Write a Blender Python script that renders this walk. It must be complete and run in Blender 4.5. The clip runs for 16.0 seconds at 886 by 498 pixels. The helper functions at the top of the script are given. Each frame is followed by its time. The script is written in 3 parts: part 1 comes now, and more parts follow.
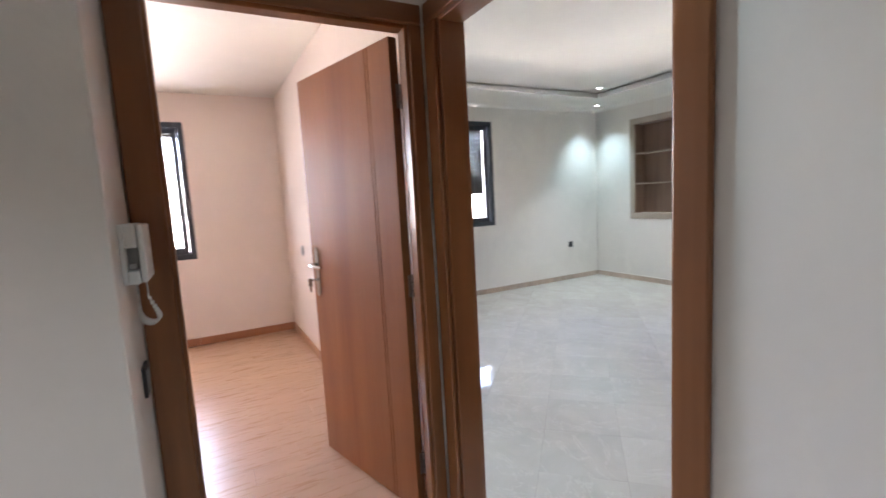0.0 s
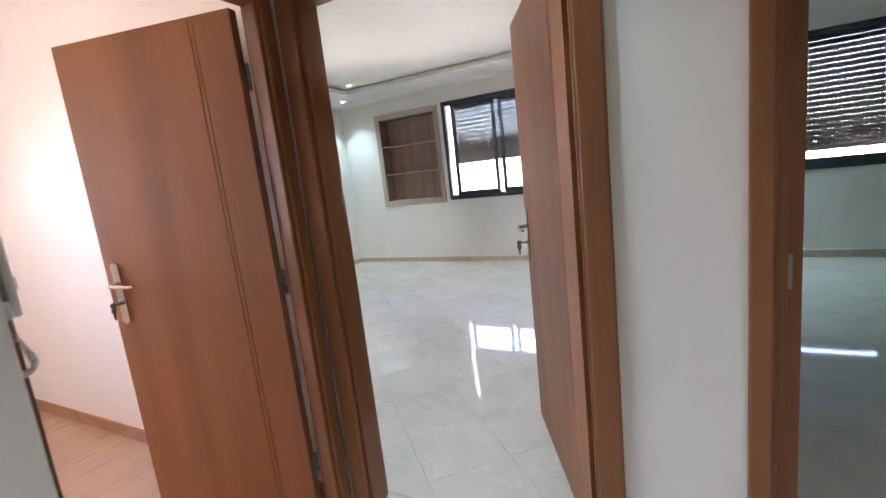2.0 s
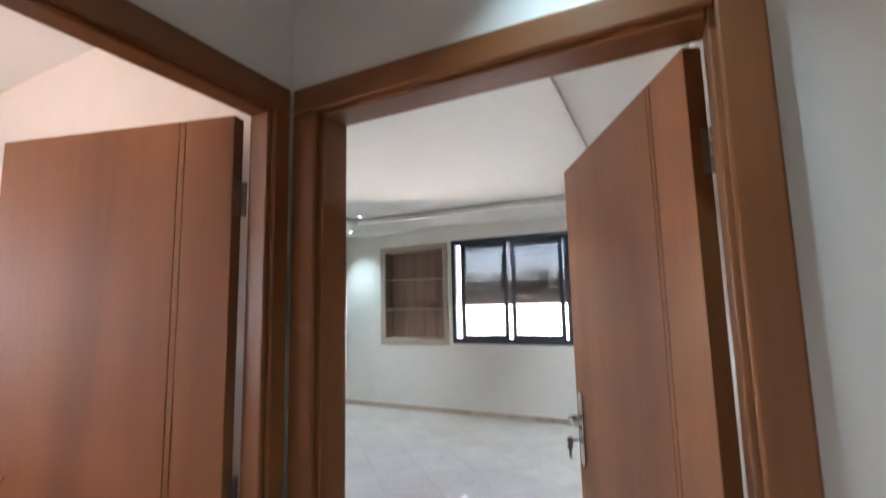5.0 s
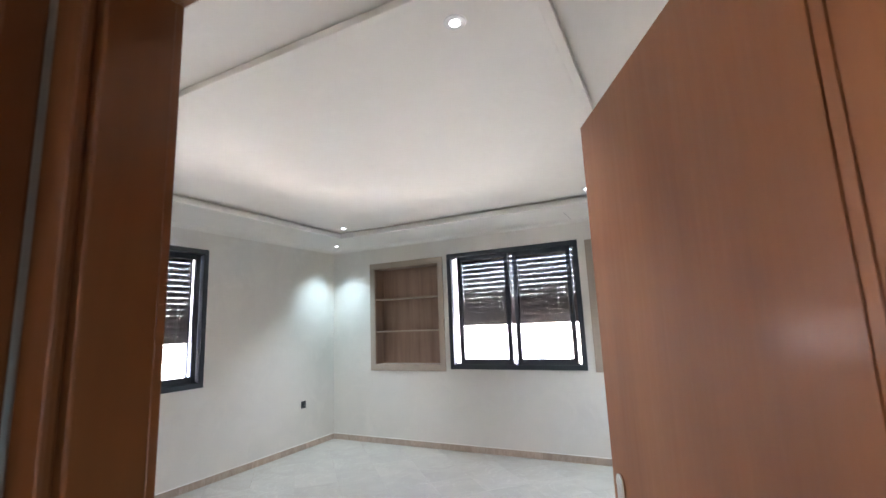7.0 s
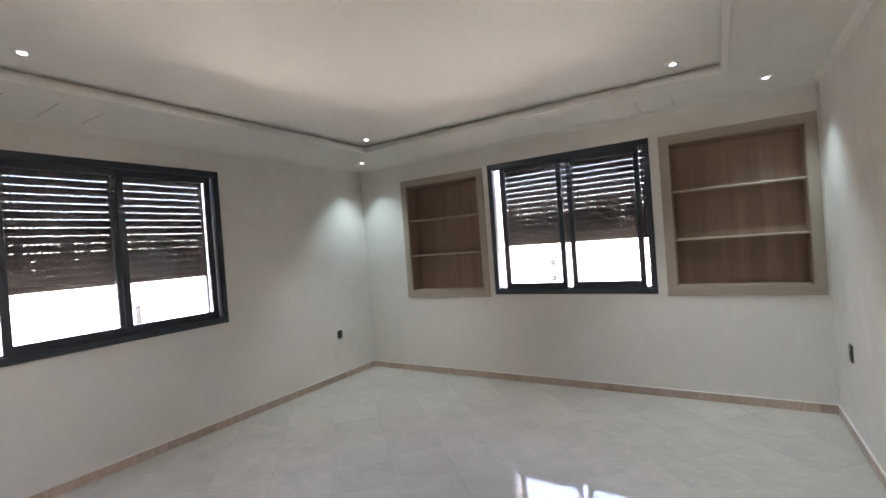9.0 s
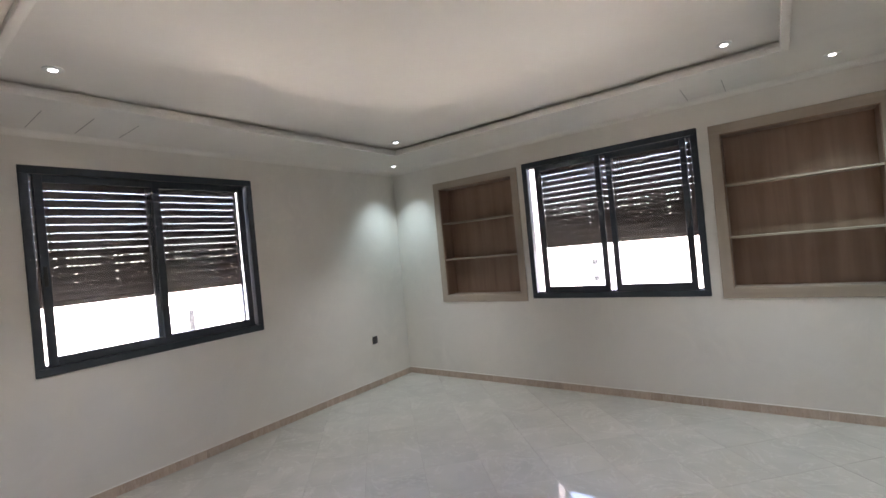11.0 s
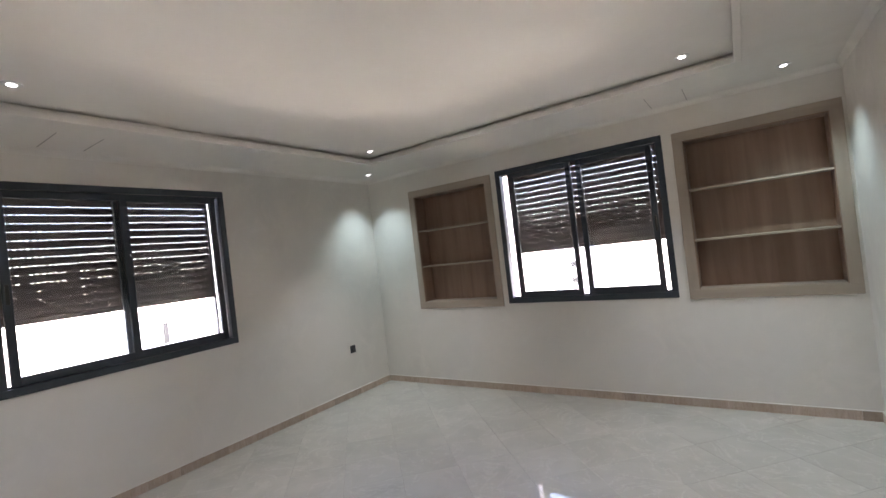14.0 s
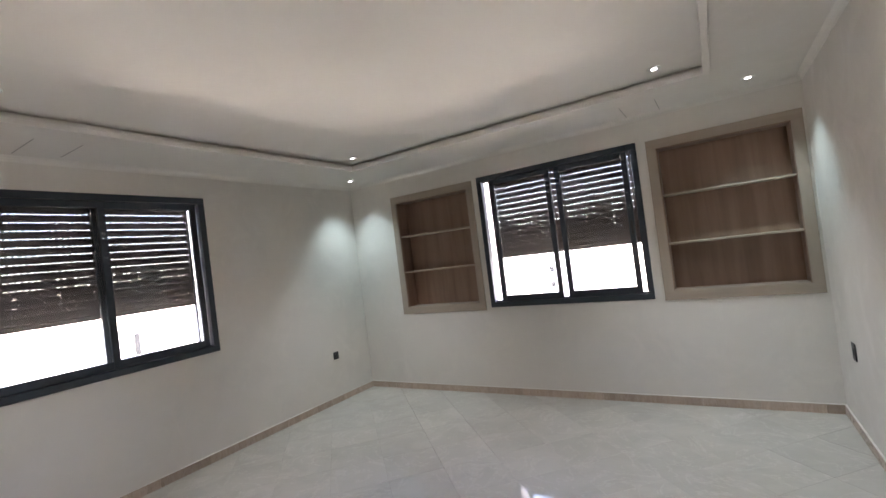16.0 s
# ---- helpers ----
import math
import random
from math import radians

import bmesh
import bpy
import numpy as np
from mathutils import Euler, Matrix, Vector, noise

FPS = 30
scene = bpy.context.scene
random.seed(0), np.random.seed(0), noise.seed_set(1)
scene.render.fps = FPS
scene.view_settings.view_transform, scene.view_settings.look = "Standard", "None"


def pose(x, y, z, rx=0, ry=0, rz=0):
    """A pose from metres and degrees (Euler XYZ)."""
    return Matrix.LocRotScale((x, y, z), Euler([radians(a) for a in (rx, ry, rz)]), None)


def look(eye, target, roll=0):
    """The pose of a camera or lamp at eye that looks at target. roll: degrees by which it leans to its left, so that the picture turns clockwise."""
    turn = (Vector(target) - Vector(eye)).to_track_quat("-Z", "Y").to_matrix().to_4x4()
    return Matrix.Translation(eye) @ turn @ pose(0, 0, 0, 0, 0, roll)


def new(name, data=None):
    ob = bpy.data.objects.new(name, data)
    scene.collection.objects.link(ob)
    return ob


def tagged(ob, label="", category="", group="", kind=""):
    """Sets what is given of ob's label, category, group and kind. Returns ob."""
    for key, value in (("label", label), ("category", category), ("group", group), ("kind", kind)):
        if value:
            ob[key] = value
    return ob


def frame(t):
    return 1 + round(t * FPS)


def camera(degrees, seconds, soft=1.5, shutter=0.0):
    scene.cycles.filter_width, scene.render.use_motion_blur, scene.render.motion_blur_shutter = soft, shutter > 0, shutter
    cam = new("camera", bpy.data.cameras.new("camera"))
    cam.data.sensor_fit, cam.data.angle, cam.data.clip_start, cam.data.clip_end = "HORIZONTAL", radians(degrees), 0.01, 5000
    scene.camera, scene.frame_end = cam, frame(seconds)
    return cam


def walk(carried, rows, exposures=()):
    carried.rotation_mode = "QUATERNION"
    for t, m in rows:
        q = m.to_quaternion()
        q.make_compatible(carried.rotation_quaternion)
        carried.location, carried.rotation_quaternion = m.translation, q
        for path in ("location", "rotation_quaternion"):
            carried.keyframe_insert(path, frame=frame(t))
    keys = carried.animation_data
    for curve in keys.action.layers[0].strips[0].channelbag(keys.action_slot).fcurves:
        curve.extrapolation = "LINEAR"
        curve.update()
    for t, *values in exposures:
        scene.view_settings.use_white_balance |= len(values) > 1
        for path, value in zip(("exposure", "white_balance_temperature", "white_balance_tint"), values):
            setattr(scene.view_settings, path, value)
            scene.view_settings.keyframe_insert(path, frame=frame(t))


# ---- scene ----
cam = camera(89.4, 16.0, soft=1.5, shutter=0.3)
PATH = [
    (0, (5.326, -5.766, 1.404), (3.572, -4.83, 1.179), -3.2),
    (0.5, (5.268, -5.972, 1.409), (3.837, -4.599, 1.151), -4.3),
    (1, (5.176, -6.069, 1.37), (4.011, -4.469, 1.086), -3.4),
    (1.5, (5.028, -6.115, 1.36), (4.076, -4.387, 1.033), -4.5),
    (2, (4.992, -6.246, 1.399), (4.062, -4.507, 1.064), -6.5),
    (2.5, (5.012, -6.408, 1.397), (4.078, -4.671, 1.068), -7.8),
    (3, (4.984, -6.45, 1.366), (4.054, -4.718, 0.996), -6.5),
    (3.5, (4.893, -6.282, 1.32), (3.979, -4.574, 0.825), -7.8),
    (4, (4.827, -6.087, 1.311), (3.914, -4.414, 0.704), -8.3),
    (4.5, (4.767, -5.983, 1.383), (3.859, -4.249, 0.972), -4.4),
    (5, (4.634, -5.855, 1.523), (3.758, -4.074, 1.767), -1.3),
    (5.2, (4.596, -5.801, 1.564), (3.765, -4.022, 1.945), -0.7),
    (7.3, (4.414, -5.114, 1.538), (3.517, -3.35, 1.828), -2.5),
    (7.5, (4.367, -5.045, 1.548), (3.447, -3.279, 1.767), -1.9),
    (8, (4.243, -4.838, 1.54), (3.304, -3.074, 1.613), -1.3),
    (8.5, (4.16, -4.731, 1.576), (3.202, -2.976, 1.547), -1.4),
    (9, (4.086, -4.611, 1.57), (3.031, -2.911, 1.552), -4.2),
    (9.5, (4.049, -4.518, 1.578), (2.917, -2.869, 1.561), -5.9),
    (10, (4.047, -4.46, 1.587), (2.871, -2.842, 1.571), -6.3),
    (12.5, (4.084, -4.458, 1.581), (2.882, -2.859, 1.617), -4.9),
    (13, (4.11, -4.423, 1.605), (2.935, -2.804, 1.634), -6.0),
    (13.5, (4.117, -4.416, 1.605), (2.975, -2.775, 1.626), -6.6),
    (14, (4.11, -4.458, 1.605), (2.988, -2.803, 1.622), -6.6),
    (14.5, (4.112, -4.526, 1.617), (3.001, -2.863, 1.638), -6.8),
    (15, (4.125, -4.552, 1.631), (3.027, -2.881, 1.673), -7.2),
    (15.5, (4.14, -4.53, 1.616), (3.066, -2.844, 1.664), -7.3),
    (16, (4.111, -4.526, 1.6), (3.068, -2.82, 1.633), -7.1),
]
EXPOSURES = [(0.0, 5.6, 6380, 21), (3.5, 5.62, 6350, 20), (5.2, 5.45, 6320, 20), (7.5, 5.55, 6500, 23), (8.0, 5.15, 6820, 24), (8.5, 4.95, 6900, 24), (9.0, 4.86, 6900, 24), (16.0, 4.82, 6900, 24)]
walk(cam, [(t, look(eye, target, roll)) for t, eye, target, roll in PATH], EXPOSURES)

# ---- world, sun, large lights ----
world = bpy.data.worlds.new("sky")
scene.world = world
world.use_nodes = True
sky = world.node_tree.nodes.new("ShaderNodeTexSky")
sky.sky_type, sky.sun_disc = "NISHITA", False
SUN_AZ, SUN_EL = 315.0, 82.0  # compass degrees from +y towards +x
sky.sun_elevation, sky.sun_rotation = radians(SUN_EL), radians(SUN_AZ)
sky.dust_density, sky.air_density, sky.ozone_density = 2.5, 0.8, 0.5
world.node_tree.links.new(sky.outputs[0], world.node_tree.nodes["Background"].inputs[0])
world.node_tree.nodes["Background"].inputs[1].default_value = 0.15
sun = new("sun", bpy.data.lights.new("sun", "SUN"))
sun.data.energy, sun.data.angle, sun.data.color = 5.0, radians(0.5), (1.0, 0.95, 0.88)
sx, sy = math.sin(radians(SUN_AZ)), math.cos(radians(SUN_AZ))
sun.matrix_world = look((sx * 30, sy * 30, 30 * math.tan(radians(SUN_EL))), (0, 0, 0))

# daylight that the bedroom window lets in
glare = new("bedroom_window_daylight", bpy.data.lights.new("bedroom_window_daylight", "AREA"))
glare.data.shape, glare.data.size, glare.data.size_y = "RECTANGLE", 1.45, 1.3
glare.data.energy, glare.data.color = 1.1, (1.0, 0.97, 0.93)
glare.matrix_world = look((-0.27, -6.59, 1.66), (3.0, -6.59, 0.3))

# ---- plan, metres ----
ROOM_E, ROOM_S = 4.81, -4.81      # living room: x 0..ROOM_E, y ROOM_S..0
HALL_N, HALL_W = -4.92, 3.69      # hall faces
BED_N, BED_E = -4.90, 3.615
SOFFIT, COFFER = 2.665, 2.712
CEIL = 2.62


# ---- materials ----
def material(name, color, rough=0.5, metal=0.0, spec=0.5, coat=0.0):
    m = bpy.data.materials.new(name)
    m.use_nodes = True
    b = m.node_tree.nodes["Principled BSDF"]
    b.inputs["Base Color"].default_value = (*color, 1)
    b.inputs["Roughness"].default_value = rough
    b.inputs["Metallic"].default_value = metal
    b.inputs["Specular IOR Level"].default_value = spec
    b.inputs["Coat Weight"].default_value = coat
    return m, m.node_tree.nodes, m.node_tree.links, b


def coords(nodes, links, scale=(1, 1, 1), rot=(0, 0, 0), world_space=False):
    c = nodes.new("ShaderNodeTexCoord")
    mp = nodes.new("ShaderNodeMapping")
    mp.inputs["Scale"].default_value = scale
    mp.inputs["Rotation"].default_value = rot
    if world_space:
        g = nodes.new("ShaderNodeNewGeometry")
        links.new(g.outputs["Position"], mp.inputs[0])
    else:
        links.new(c.outputs["Object"], mp.inputs[0])
    return mp.outputs[0]


def noise_tex(nodes, links, vec, scale, detail=4.0, rough=0.55, dist=0.0):
    n = nodes.new("ShaderNodeTexNoise")
    n.inputs["Scale"].default_value = scale
    n.inputs["Detail"].default_value = detail
    n.inputs["Roughness"].default_value = rough
    n.inputs["Distortion"].default_value = dist
    links.new(vec, n.inputs["Vector"])
    return n.outputs["Fac"]


def ramp(nodes, links, fac, stops):
    r = nodes.new("ShaderNodeValToRGB")
    e = r.color_ramp.elements
    e[0].position, e[0].color = stops[0][0], (*stops[0][1], 1)
    e[1].position, e[1].color = stops[-1][0], (*stops[-1][1], 1)
    for p, c in stops[1:-1]:
        e.new(p).color = (*c, 1)
    links.new(fac, r.inputs[0])
    return r.outputs[0]


def mixed(nodes, links, fac, a, b, mode="MIX"):
    n = nodes.new("ShaderNodeMix")
    n.data_type, n.blend_type = "RGBA", mode
    for socket, value in ((n.inputs[0], fac), (n.inputs[6], a), (n.inputs[7], b)):
        if isinstance(value, (int, float)):
            socket.default_value = value
        elif isinstance(value, tuple):
            socket.default_value = (*value, 1)
        else:
            links.new(value, socket)
    return n.outputs[2]


def bumped(nodes, links, b, fac, strength, distance):
    n = nodes.new("ShaderNodeBump")
    n.inputs["Strength"].default_value, n.inputs["Distance"].default_value = strength, distance
    links.new(fac, n.inputs["Height"])
    links.new(n.outputs[0], b.inputs["Normal"])


def scaled(nodes, links, fac, lo, hi):
    n = nodes.new("ShaderNodeMapRange")
    n.inputs[3].default_value, n.inputs[4].default_value = lo, hi
    links.new(fac, n.inputs[0])
    return n.outputs[0]


def paint(name, color, rough, cloud=0.05, gloss=0.0):
    """Trowelled wall paint: soft clouds, fine roller grain."""
    m, n, l, b = material(name, color, rough)
    v = coords(n, l, world_space=True)
    big = noise_tex(n, l, v, 1.1, 5, 0.6, 0.6)
    small = noise_tex(n, l, v, 9, 4, 0.6)
    dark = tuple(c * (1 - cloud) for c in color)
    lite = tuple(min(1, c * (1 + cloud * 0.6)) for c in color)
    col = ramp(n, l, big, [(0.3, dark), (0.5, color), (0.72, lite)])
    col = mixed(n, l, scaled(n, l, small, 0.0, 0.12), col, dark)
    streak = noise_tex(n, l, v, 2.6, 8, 0.68, 1.4)
    col = mixed(n, l, ramp(n, l, streak, [(0.50, (0, 0, 0)), (0.66, (0.9, 0.9, 0.9))]), col, lite)
    l.new(col, b.inputs["Base Color"])
    l.new(scaled(n, l, streak, rough + 0.16 + gloss, rough - 0.2 - gloss * 2), b.inputs["Roughness"])
    bumped(n, l, b, noise_tex(n, l, v, 160, 3), 0.12, 0.0015)
    return m


def door_wood(name, dark, mid, lite, rough, axis="Z", gloss=0.15, band=1.0):
    """Varnished veneer: long grain with broad colour bands."""
    m, n, l, b = material(name, mid, rough, coat=gloss)
    b.inputs["Coat Roughness"].default_value = 0.12
    k = {"Z": (1, 1, 0.07), "X": (0.07, 1, 1), "Y": (1, 0.07, 1)}[axis]
    v = coords(n, l, k)
    rnd = n.new("ShaderNodeObjectInfo")
    add = n.new("ShaderNodeVectorMath")
    add.operation = "ADD"
    cx = n.new("ShaderNodeCombineXYZ")
    mul = n.new("ShaderNodeMath")
    mul.operation = "MULTIPLY"
    mul.inputs[1].default_value = 13.0
    l.new(rnd.outputs["Random"], mul.inputs[0])
    for i in range(3):
        l.new(mul.outputs[0], cx.inputs[i])
    l.new(v, add.inputs[0])
    l.new(cx.outputs[0], add.inputs[1])
    v = add.outputs[0]
    broad = noise_tex(n, l, v, 5 * band, 3, 0.5, 0.4)
    grain = noise_tex(n, l, v, 70, 5, 0.65, 0.3)
    col = ramp(n, l, broad, [(0.3, dark), (0.5, mid), (0.7, lite)])
    col = mixed(n, l, scaled(n, l, grain, 0.0, 0.45), col, dark)
    figure = noise_tex(n, l, coords(n, l, tuple(0.35 if q < 1 else q * 0.5 for q in k[::-1]) if axis == "Z" else k), 9, 3, 0.5, 0.8)
    col = mixed(n, l, scaled(n, l, figure, 0.0, 0.3), col, lite)
    l.new(col, b.inputs["Base Color"])
    l.new(scaled(n, l, grain, rough - 0.06, rough + 0.12), b.inputs["Roughness"])
    bumped(n, l, b, grain, 0.10, 0.0008)
    return m


def marble(name, base, cloud, vein, rough, scale=1.0, vein_w=0.03, vein_amt=0.6, stretch=(1, 1, 1), vary=0.05):
    """Polished stone: clouds, thin wandering veins, each piece a little different."""
    m, n, l, b = material(name, base, rough)
    v = coords(n, l, stretch, world_space=True)
    rnd = n.new("ShaderNodeObjectInfo")
    add = n.new("ShaderNodeVectorMath")
    add.operation = "ADD"
    mul = n.new("ShaderNodeVectorMath")
    mul.operation = "SCALE"
    mul.inputs["Scale"].default_value = 17.0
    cx = n.new("ShaderNodeCombineXYZ")
    for i in range(3):
        l.new(rnd.outputs["Random"], cx.inputs[i])
    l.new(cx.outputs[0], mul.inputs[0])
    l.new(v, add.inputs[0])
    l.new(mul.outputs[0], add.inputs[1])
    v = add.outputs[0]
    clouds = noise_tex(n, l, v, 2.2 * scale, 6, 0.6, 0.8)
    veins = noise_tex(n, l, v, 1.6 * scale, 8, 0.62, 1.6)
    fine = noise_tex(n, l, v, 22 * scale, 4, 0.6)
    col = ramp(n, l, clouds, [(0.3, cloud), (0.6, base)])
    w = vein_w
    mask = ramp(n, l, veins, [(0.5 - w, (0, 0, 0)), (0.5, (1, 1, 1)), (0.5 + w, (0, 0, 0))])
    amt = n.new("ShaderNodeMath")
    amt.operation = "MULTIPLY"
    amt.inputs[1].default_value = vein_amt
    l.new(mask, amt.inputs[0])
    patch = n.new("ShaderNodeMath")
    patch.operation = "MULTIPLY"
    l.new(amt.outputs[0], patch.inputs[0])
    l.new(scaled(n, l, fine, 0.3, 1.3), patch.inputs[1])
    col = mixed(n, l, patch.outputs[0], col, vein)
    tone = n.new("ShaderNodeHueSaturation")
    l.new(scaled(n, l, rnd.outputs["Random"], 1 - vary, 1 + vary), tone.inputs["Value"])
    l.new(col, tone.inputs["Color"])
    l.new(tone.outputs[0], b.inputs["Base Color"])
    l.new(scaled(n, l, fine, rough * 0.8, rough * 1.5), b.inputs["Roughness"])
    bumped(n, l, b, clouds, 0.05, 0.004)
    return m


def metal(name, color, rough, metallic=1.0):
    m, n, l, b = material(name, color, rough, metallic)
    v = coords(n, l)
    f = noise_tex(n, l, v, 40, 4)
    l.new(scaled(n, l, f, rough * 0.8, rough * 1.3), b.inputs["Roughness"])
    return m


def plastic(name, color, rough):
    m, n, l, b = material(name, color, rough)
    v = coords(n, l)
    f = noise_tex(n, l, v, 25, 3)
    l.new(mixed(n, l, scaled(n, l, f, 0, 0.15), color, tuple(c * 0.7 for c in color)), b.inputs["Base Color"])
    return m


def pane_glass():
    m = bpy.data.materials.new("window_glass")
    m.use_nodes = True
    n, l = m.node_tree.nodes, m.node_tree.links
    n.clear()
    out, mix = n.new("ShaderNodeOutputMaterial"), n.new("ShaderNodeMixShader")
    tr, gl = n.new("ShaderNodeBsdfTransparent"), n.new("ShaderNodeBsdfGlossy")
    tr.inputs[0].default_value = (0.93, 0.95, 0.95, 1)
    gl.inputs["Roughness"].default_value = 0.02
    fr = n.new("ShaderNodeFresnel")
    fr.inputs[0].default_value = 1.45
    l.new(fr.outputs[0], mix.inputs[0])
    l.new(tr.outputs[0], mix.inputs[1])
    l.new(gl.outputs[0], mix.inputs[2])
    l.new(mix.outputs[0], out.inputs[0])
    return m


def lamp_glow(name, color, strength):
    m = bpy.data.materials.new(name)
    m.use_nodes = True
    b = m.node_tree.nodes["Principled BSDF"]
    b.inputs["Emission Color"].default_value = (*color, 1)
    b.inputs["Emission Strength"].default_value = strength
    return m


WALL = paint("silk_wall_paint", (0.77, 0.73, 0.67), 0.52, 0.06, 0.07)
WALL_HALL = paint("hall_wall_paint", (0.75, 0.73, 0.69), 0.5, 0.04)
WALL_BED = paint("peach_wall_paint", (0.80, 0.70, 0.625), 0.55, 0.03)
WHITE = paint("ceiling_paint", (0.82, 0.79, 0.735), 0.7, 0.03)
RENDER = paint("outdoor_render", (0.80, 0.78, 0.74), 0.8, 0.05)
TILE = marble("polished_floor_tile", (0.55, 0.535, 0.48), (0.485, 0.47, 0.42), (0.74, 0.72, 0.67), 0.045, 1.25, 0.013, 0.42, vary=0.035)
GROUT, *_ = material("tile_grout", (0.35, 0.32, 0.27), 0.8)
SKIRT = marble("travertine_skirting", (0.54, 0.42, 0.335), (0.43, 0.32, 0.25), (0.62, 0.51, 0.42), 0.25, 2.4, 0.05, 0.5, (1.6, 1.6, 0.4), 0.16)
HALL_STONE = marble("veined_hall_marble", (0.66, 0.60, 0.52), (0.55, 0.47, 0.39), (0.27, 0.18, 0.12), 0.12, 0.9, 0.03, 0.6, (0.5, 1.7, 1), 0.03)
SILL_STONE = marble("white_threshold_marble", (0.80, 0.78, 0.74), (0.73, 0.70, 0.65), (0.5, 0.44, 0.38), 0.15, 2.0, 0.03, 0.3)
DOOR = door_wood("orange_brown_veneer", (0.210, 0.070, 0.019), (0.308, 0.107, 0.030), (0.365, 0.136, 0.039), 0.48, "Z", 0.08)
CASING = door_wood("varnished_casing", (0.150, 0.052, 0.016), (0.220, 0.080, 0.025), (0.278, 0.108, 0.035), 0.34, "Z", 0.12, 2.0)
CASING_H = door_wood("varnished_head_casing", (0.150, 0.052, 0.016), (0.220, 0.080, 0.025), (0.278, 0.108, 0.035), 0.34, "X", 0.12, 2.0)
CASING_Y = door_wood("varnished_side_head", (0.150, 0.052, 0.016), (0.220, 0.080, 0.025), (0.278, 0.108, 0.035), 0.34, "Y", 0.12, 2.0)
PLANK = door_wood("warm_floor_plank", (0.50, 0.305, 0.19), (0.56, 0.35, 0.225), (0.61, 0.39, 0.255), 0.26, "Y", 0.1)
BED_SKIRT = door_wood("warm_skirting", (0.33, 0.14, 0.06), (0.42, 0.19, 0.09), (0.50, 0.24, 0.12), 0.35, "Y", 0.05)
NICHE_FRAME = door_wood("pale_oak_frame", (0.34, 0.27, 0.21), (0.41, 0.33, 0.262), (0.47, 0.385, 0.31), 0.5, "X", 0.0, 2)
NICHE_FRAME_V = door_wood("pale_oak_upright", (0.34, 0.27, 0.21), (0.41, 0.33, 0.262), (0.47, 0.385, 0.31), 0.5, "Z", 0.0, 2)
SHELF = door_wood("pale_shelf_board", (0.36, 0.29, 0.215), (0.43, 0.35, 0.265), (0.49, 0.405, 0.31), 0.5, "X", 0.0, 2)
NICHE_BACK = door_wood("walnut_laminate", (0.21, 0.128, 0.088), (0.295, 0.188, 0.135), (0.375, 0.250, 0.182), 0.45, "Z", 0.0, 2.2)
ALU = metal("anthracite_aluminium", (0.052, 0.062, 0.075), 0.45, 0.3)
SHUTTER = plastic("brown_grey_shutter", (0.115, 0.092, 0.084), 0.6)
CHROME = metal("satin_nickel", (0.66, 0.63, 0.58), 0.22)
STEEL = metal("dull_steel", (0.30, 0.27, 0.24), 0.4)
BLACK = plastic("black_plastic", (0.03, 0.03, 0.032), 0.35)
IVORY = plastic("white_plastic", (0.74, 0.74, 0.71), 0.35)
GREY = plastic("grey_plastic", (0.40, 0.41, 0.40), 0.4)
GLASS = pane_glass()
LED = lamp_glow("led_glow", (0.86, 0.95, 1.0), 0.5)
SEAM, *_ = material("plaster_joint", (0.45, 0.42, 0.39), 0.8)
GAP, *_ = material("plank_joint", (0.20, 0.11, 0.065), 0.8)


# ---- mesh helpers ----
def add_box(bm, x0, x1, y0, y1, z0, z1, bevel=0.0):
    r = bmesh.ops.create_cube(bm, size=1.0)
    bmesh.ops.scale(bm, vec=(x1 - x0, y1 - y0, z1 - z0), verts=r["verts"])
    bmesh.ops.translate(bm, vec=((x0 + x1) / 2, (y0 + y1) / 2, (z0 + z1) / 2), verts=r["verts"])
    if bevel > 0:
        edges = list({e for v in r["verts"] for e in v.link_edges})
        bmesh.ops.bevel(bm, geom=edges, offset=bevel, segments=2, profile=0.5, affect="EDGES")


def box(x0, x1, y0, y1, z0, z1, bevel=0.0):
    bm = bmesh.new()
    add_box(bm, x0, x1, y0, y1, z0, z1, bevel)
    return bm


def add_tube(bm, pts, radius, n=10, caps=True):
    """A round bar along a line of points; radius may be a list."""
    pts = [Vector(p) for p in pts]
    rings, up = [], None
    for i, p in enumerate(pts):
        d = (pts[min(i + 1, len(pts) - 1)] - pts[max(i - 1, 0)]).normalized()
        if up is None:
            up = d.orthogonal().normalized()
        up = (up - d * up.dot(d)).normalized()
        side = d.cross(up)
        r = radius[i] if isinstance(radius, (list, tuple)) else radius
        rings.append([bm.verts.new(p + r * (math.cos(a) * up + math.sin(a) * side)) for a in (2 * math.pi * k / n for k in range(n))])
    for a, b in zip(rings, rings[1:]):
        for k in range(n):
            f = bm.faces.new((a[k], a[(k + 1) % n], b[(k + 1) % n], b[k]))
            f.smooth = True
    if caps:
        bm.faces.new(rings[0][::-1])
        bm.faces.new(rings[-1])


def tube(pts, radius, n=10):
    bm = bmesh.new()
    add_tube(bm, pts, radius, n)
    return bm


def prism(points, z0, z1):
    """A flat polygon (counter-clockwise) raised from z0 to z1."""
    bm = bmesh.new()
    lo = [bm.verts.new((x, y, z0)) for x, y in points]
    hi = [bm.verts.new((x, y, z1)) for x, y in points]
    bm.faces.new(hi)
    bm.faces.new(lo[::-1])
    k = len(points)
    for i in range(k):
        bm.faces.new((lo[i], lo[(i + 1) % k], hi[(i + 1) % k], hi[i]))
    return bm


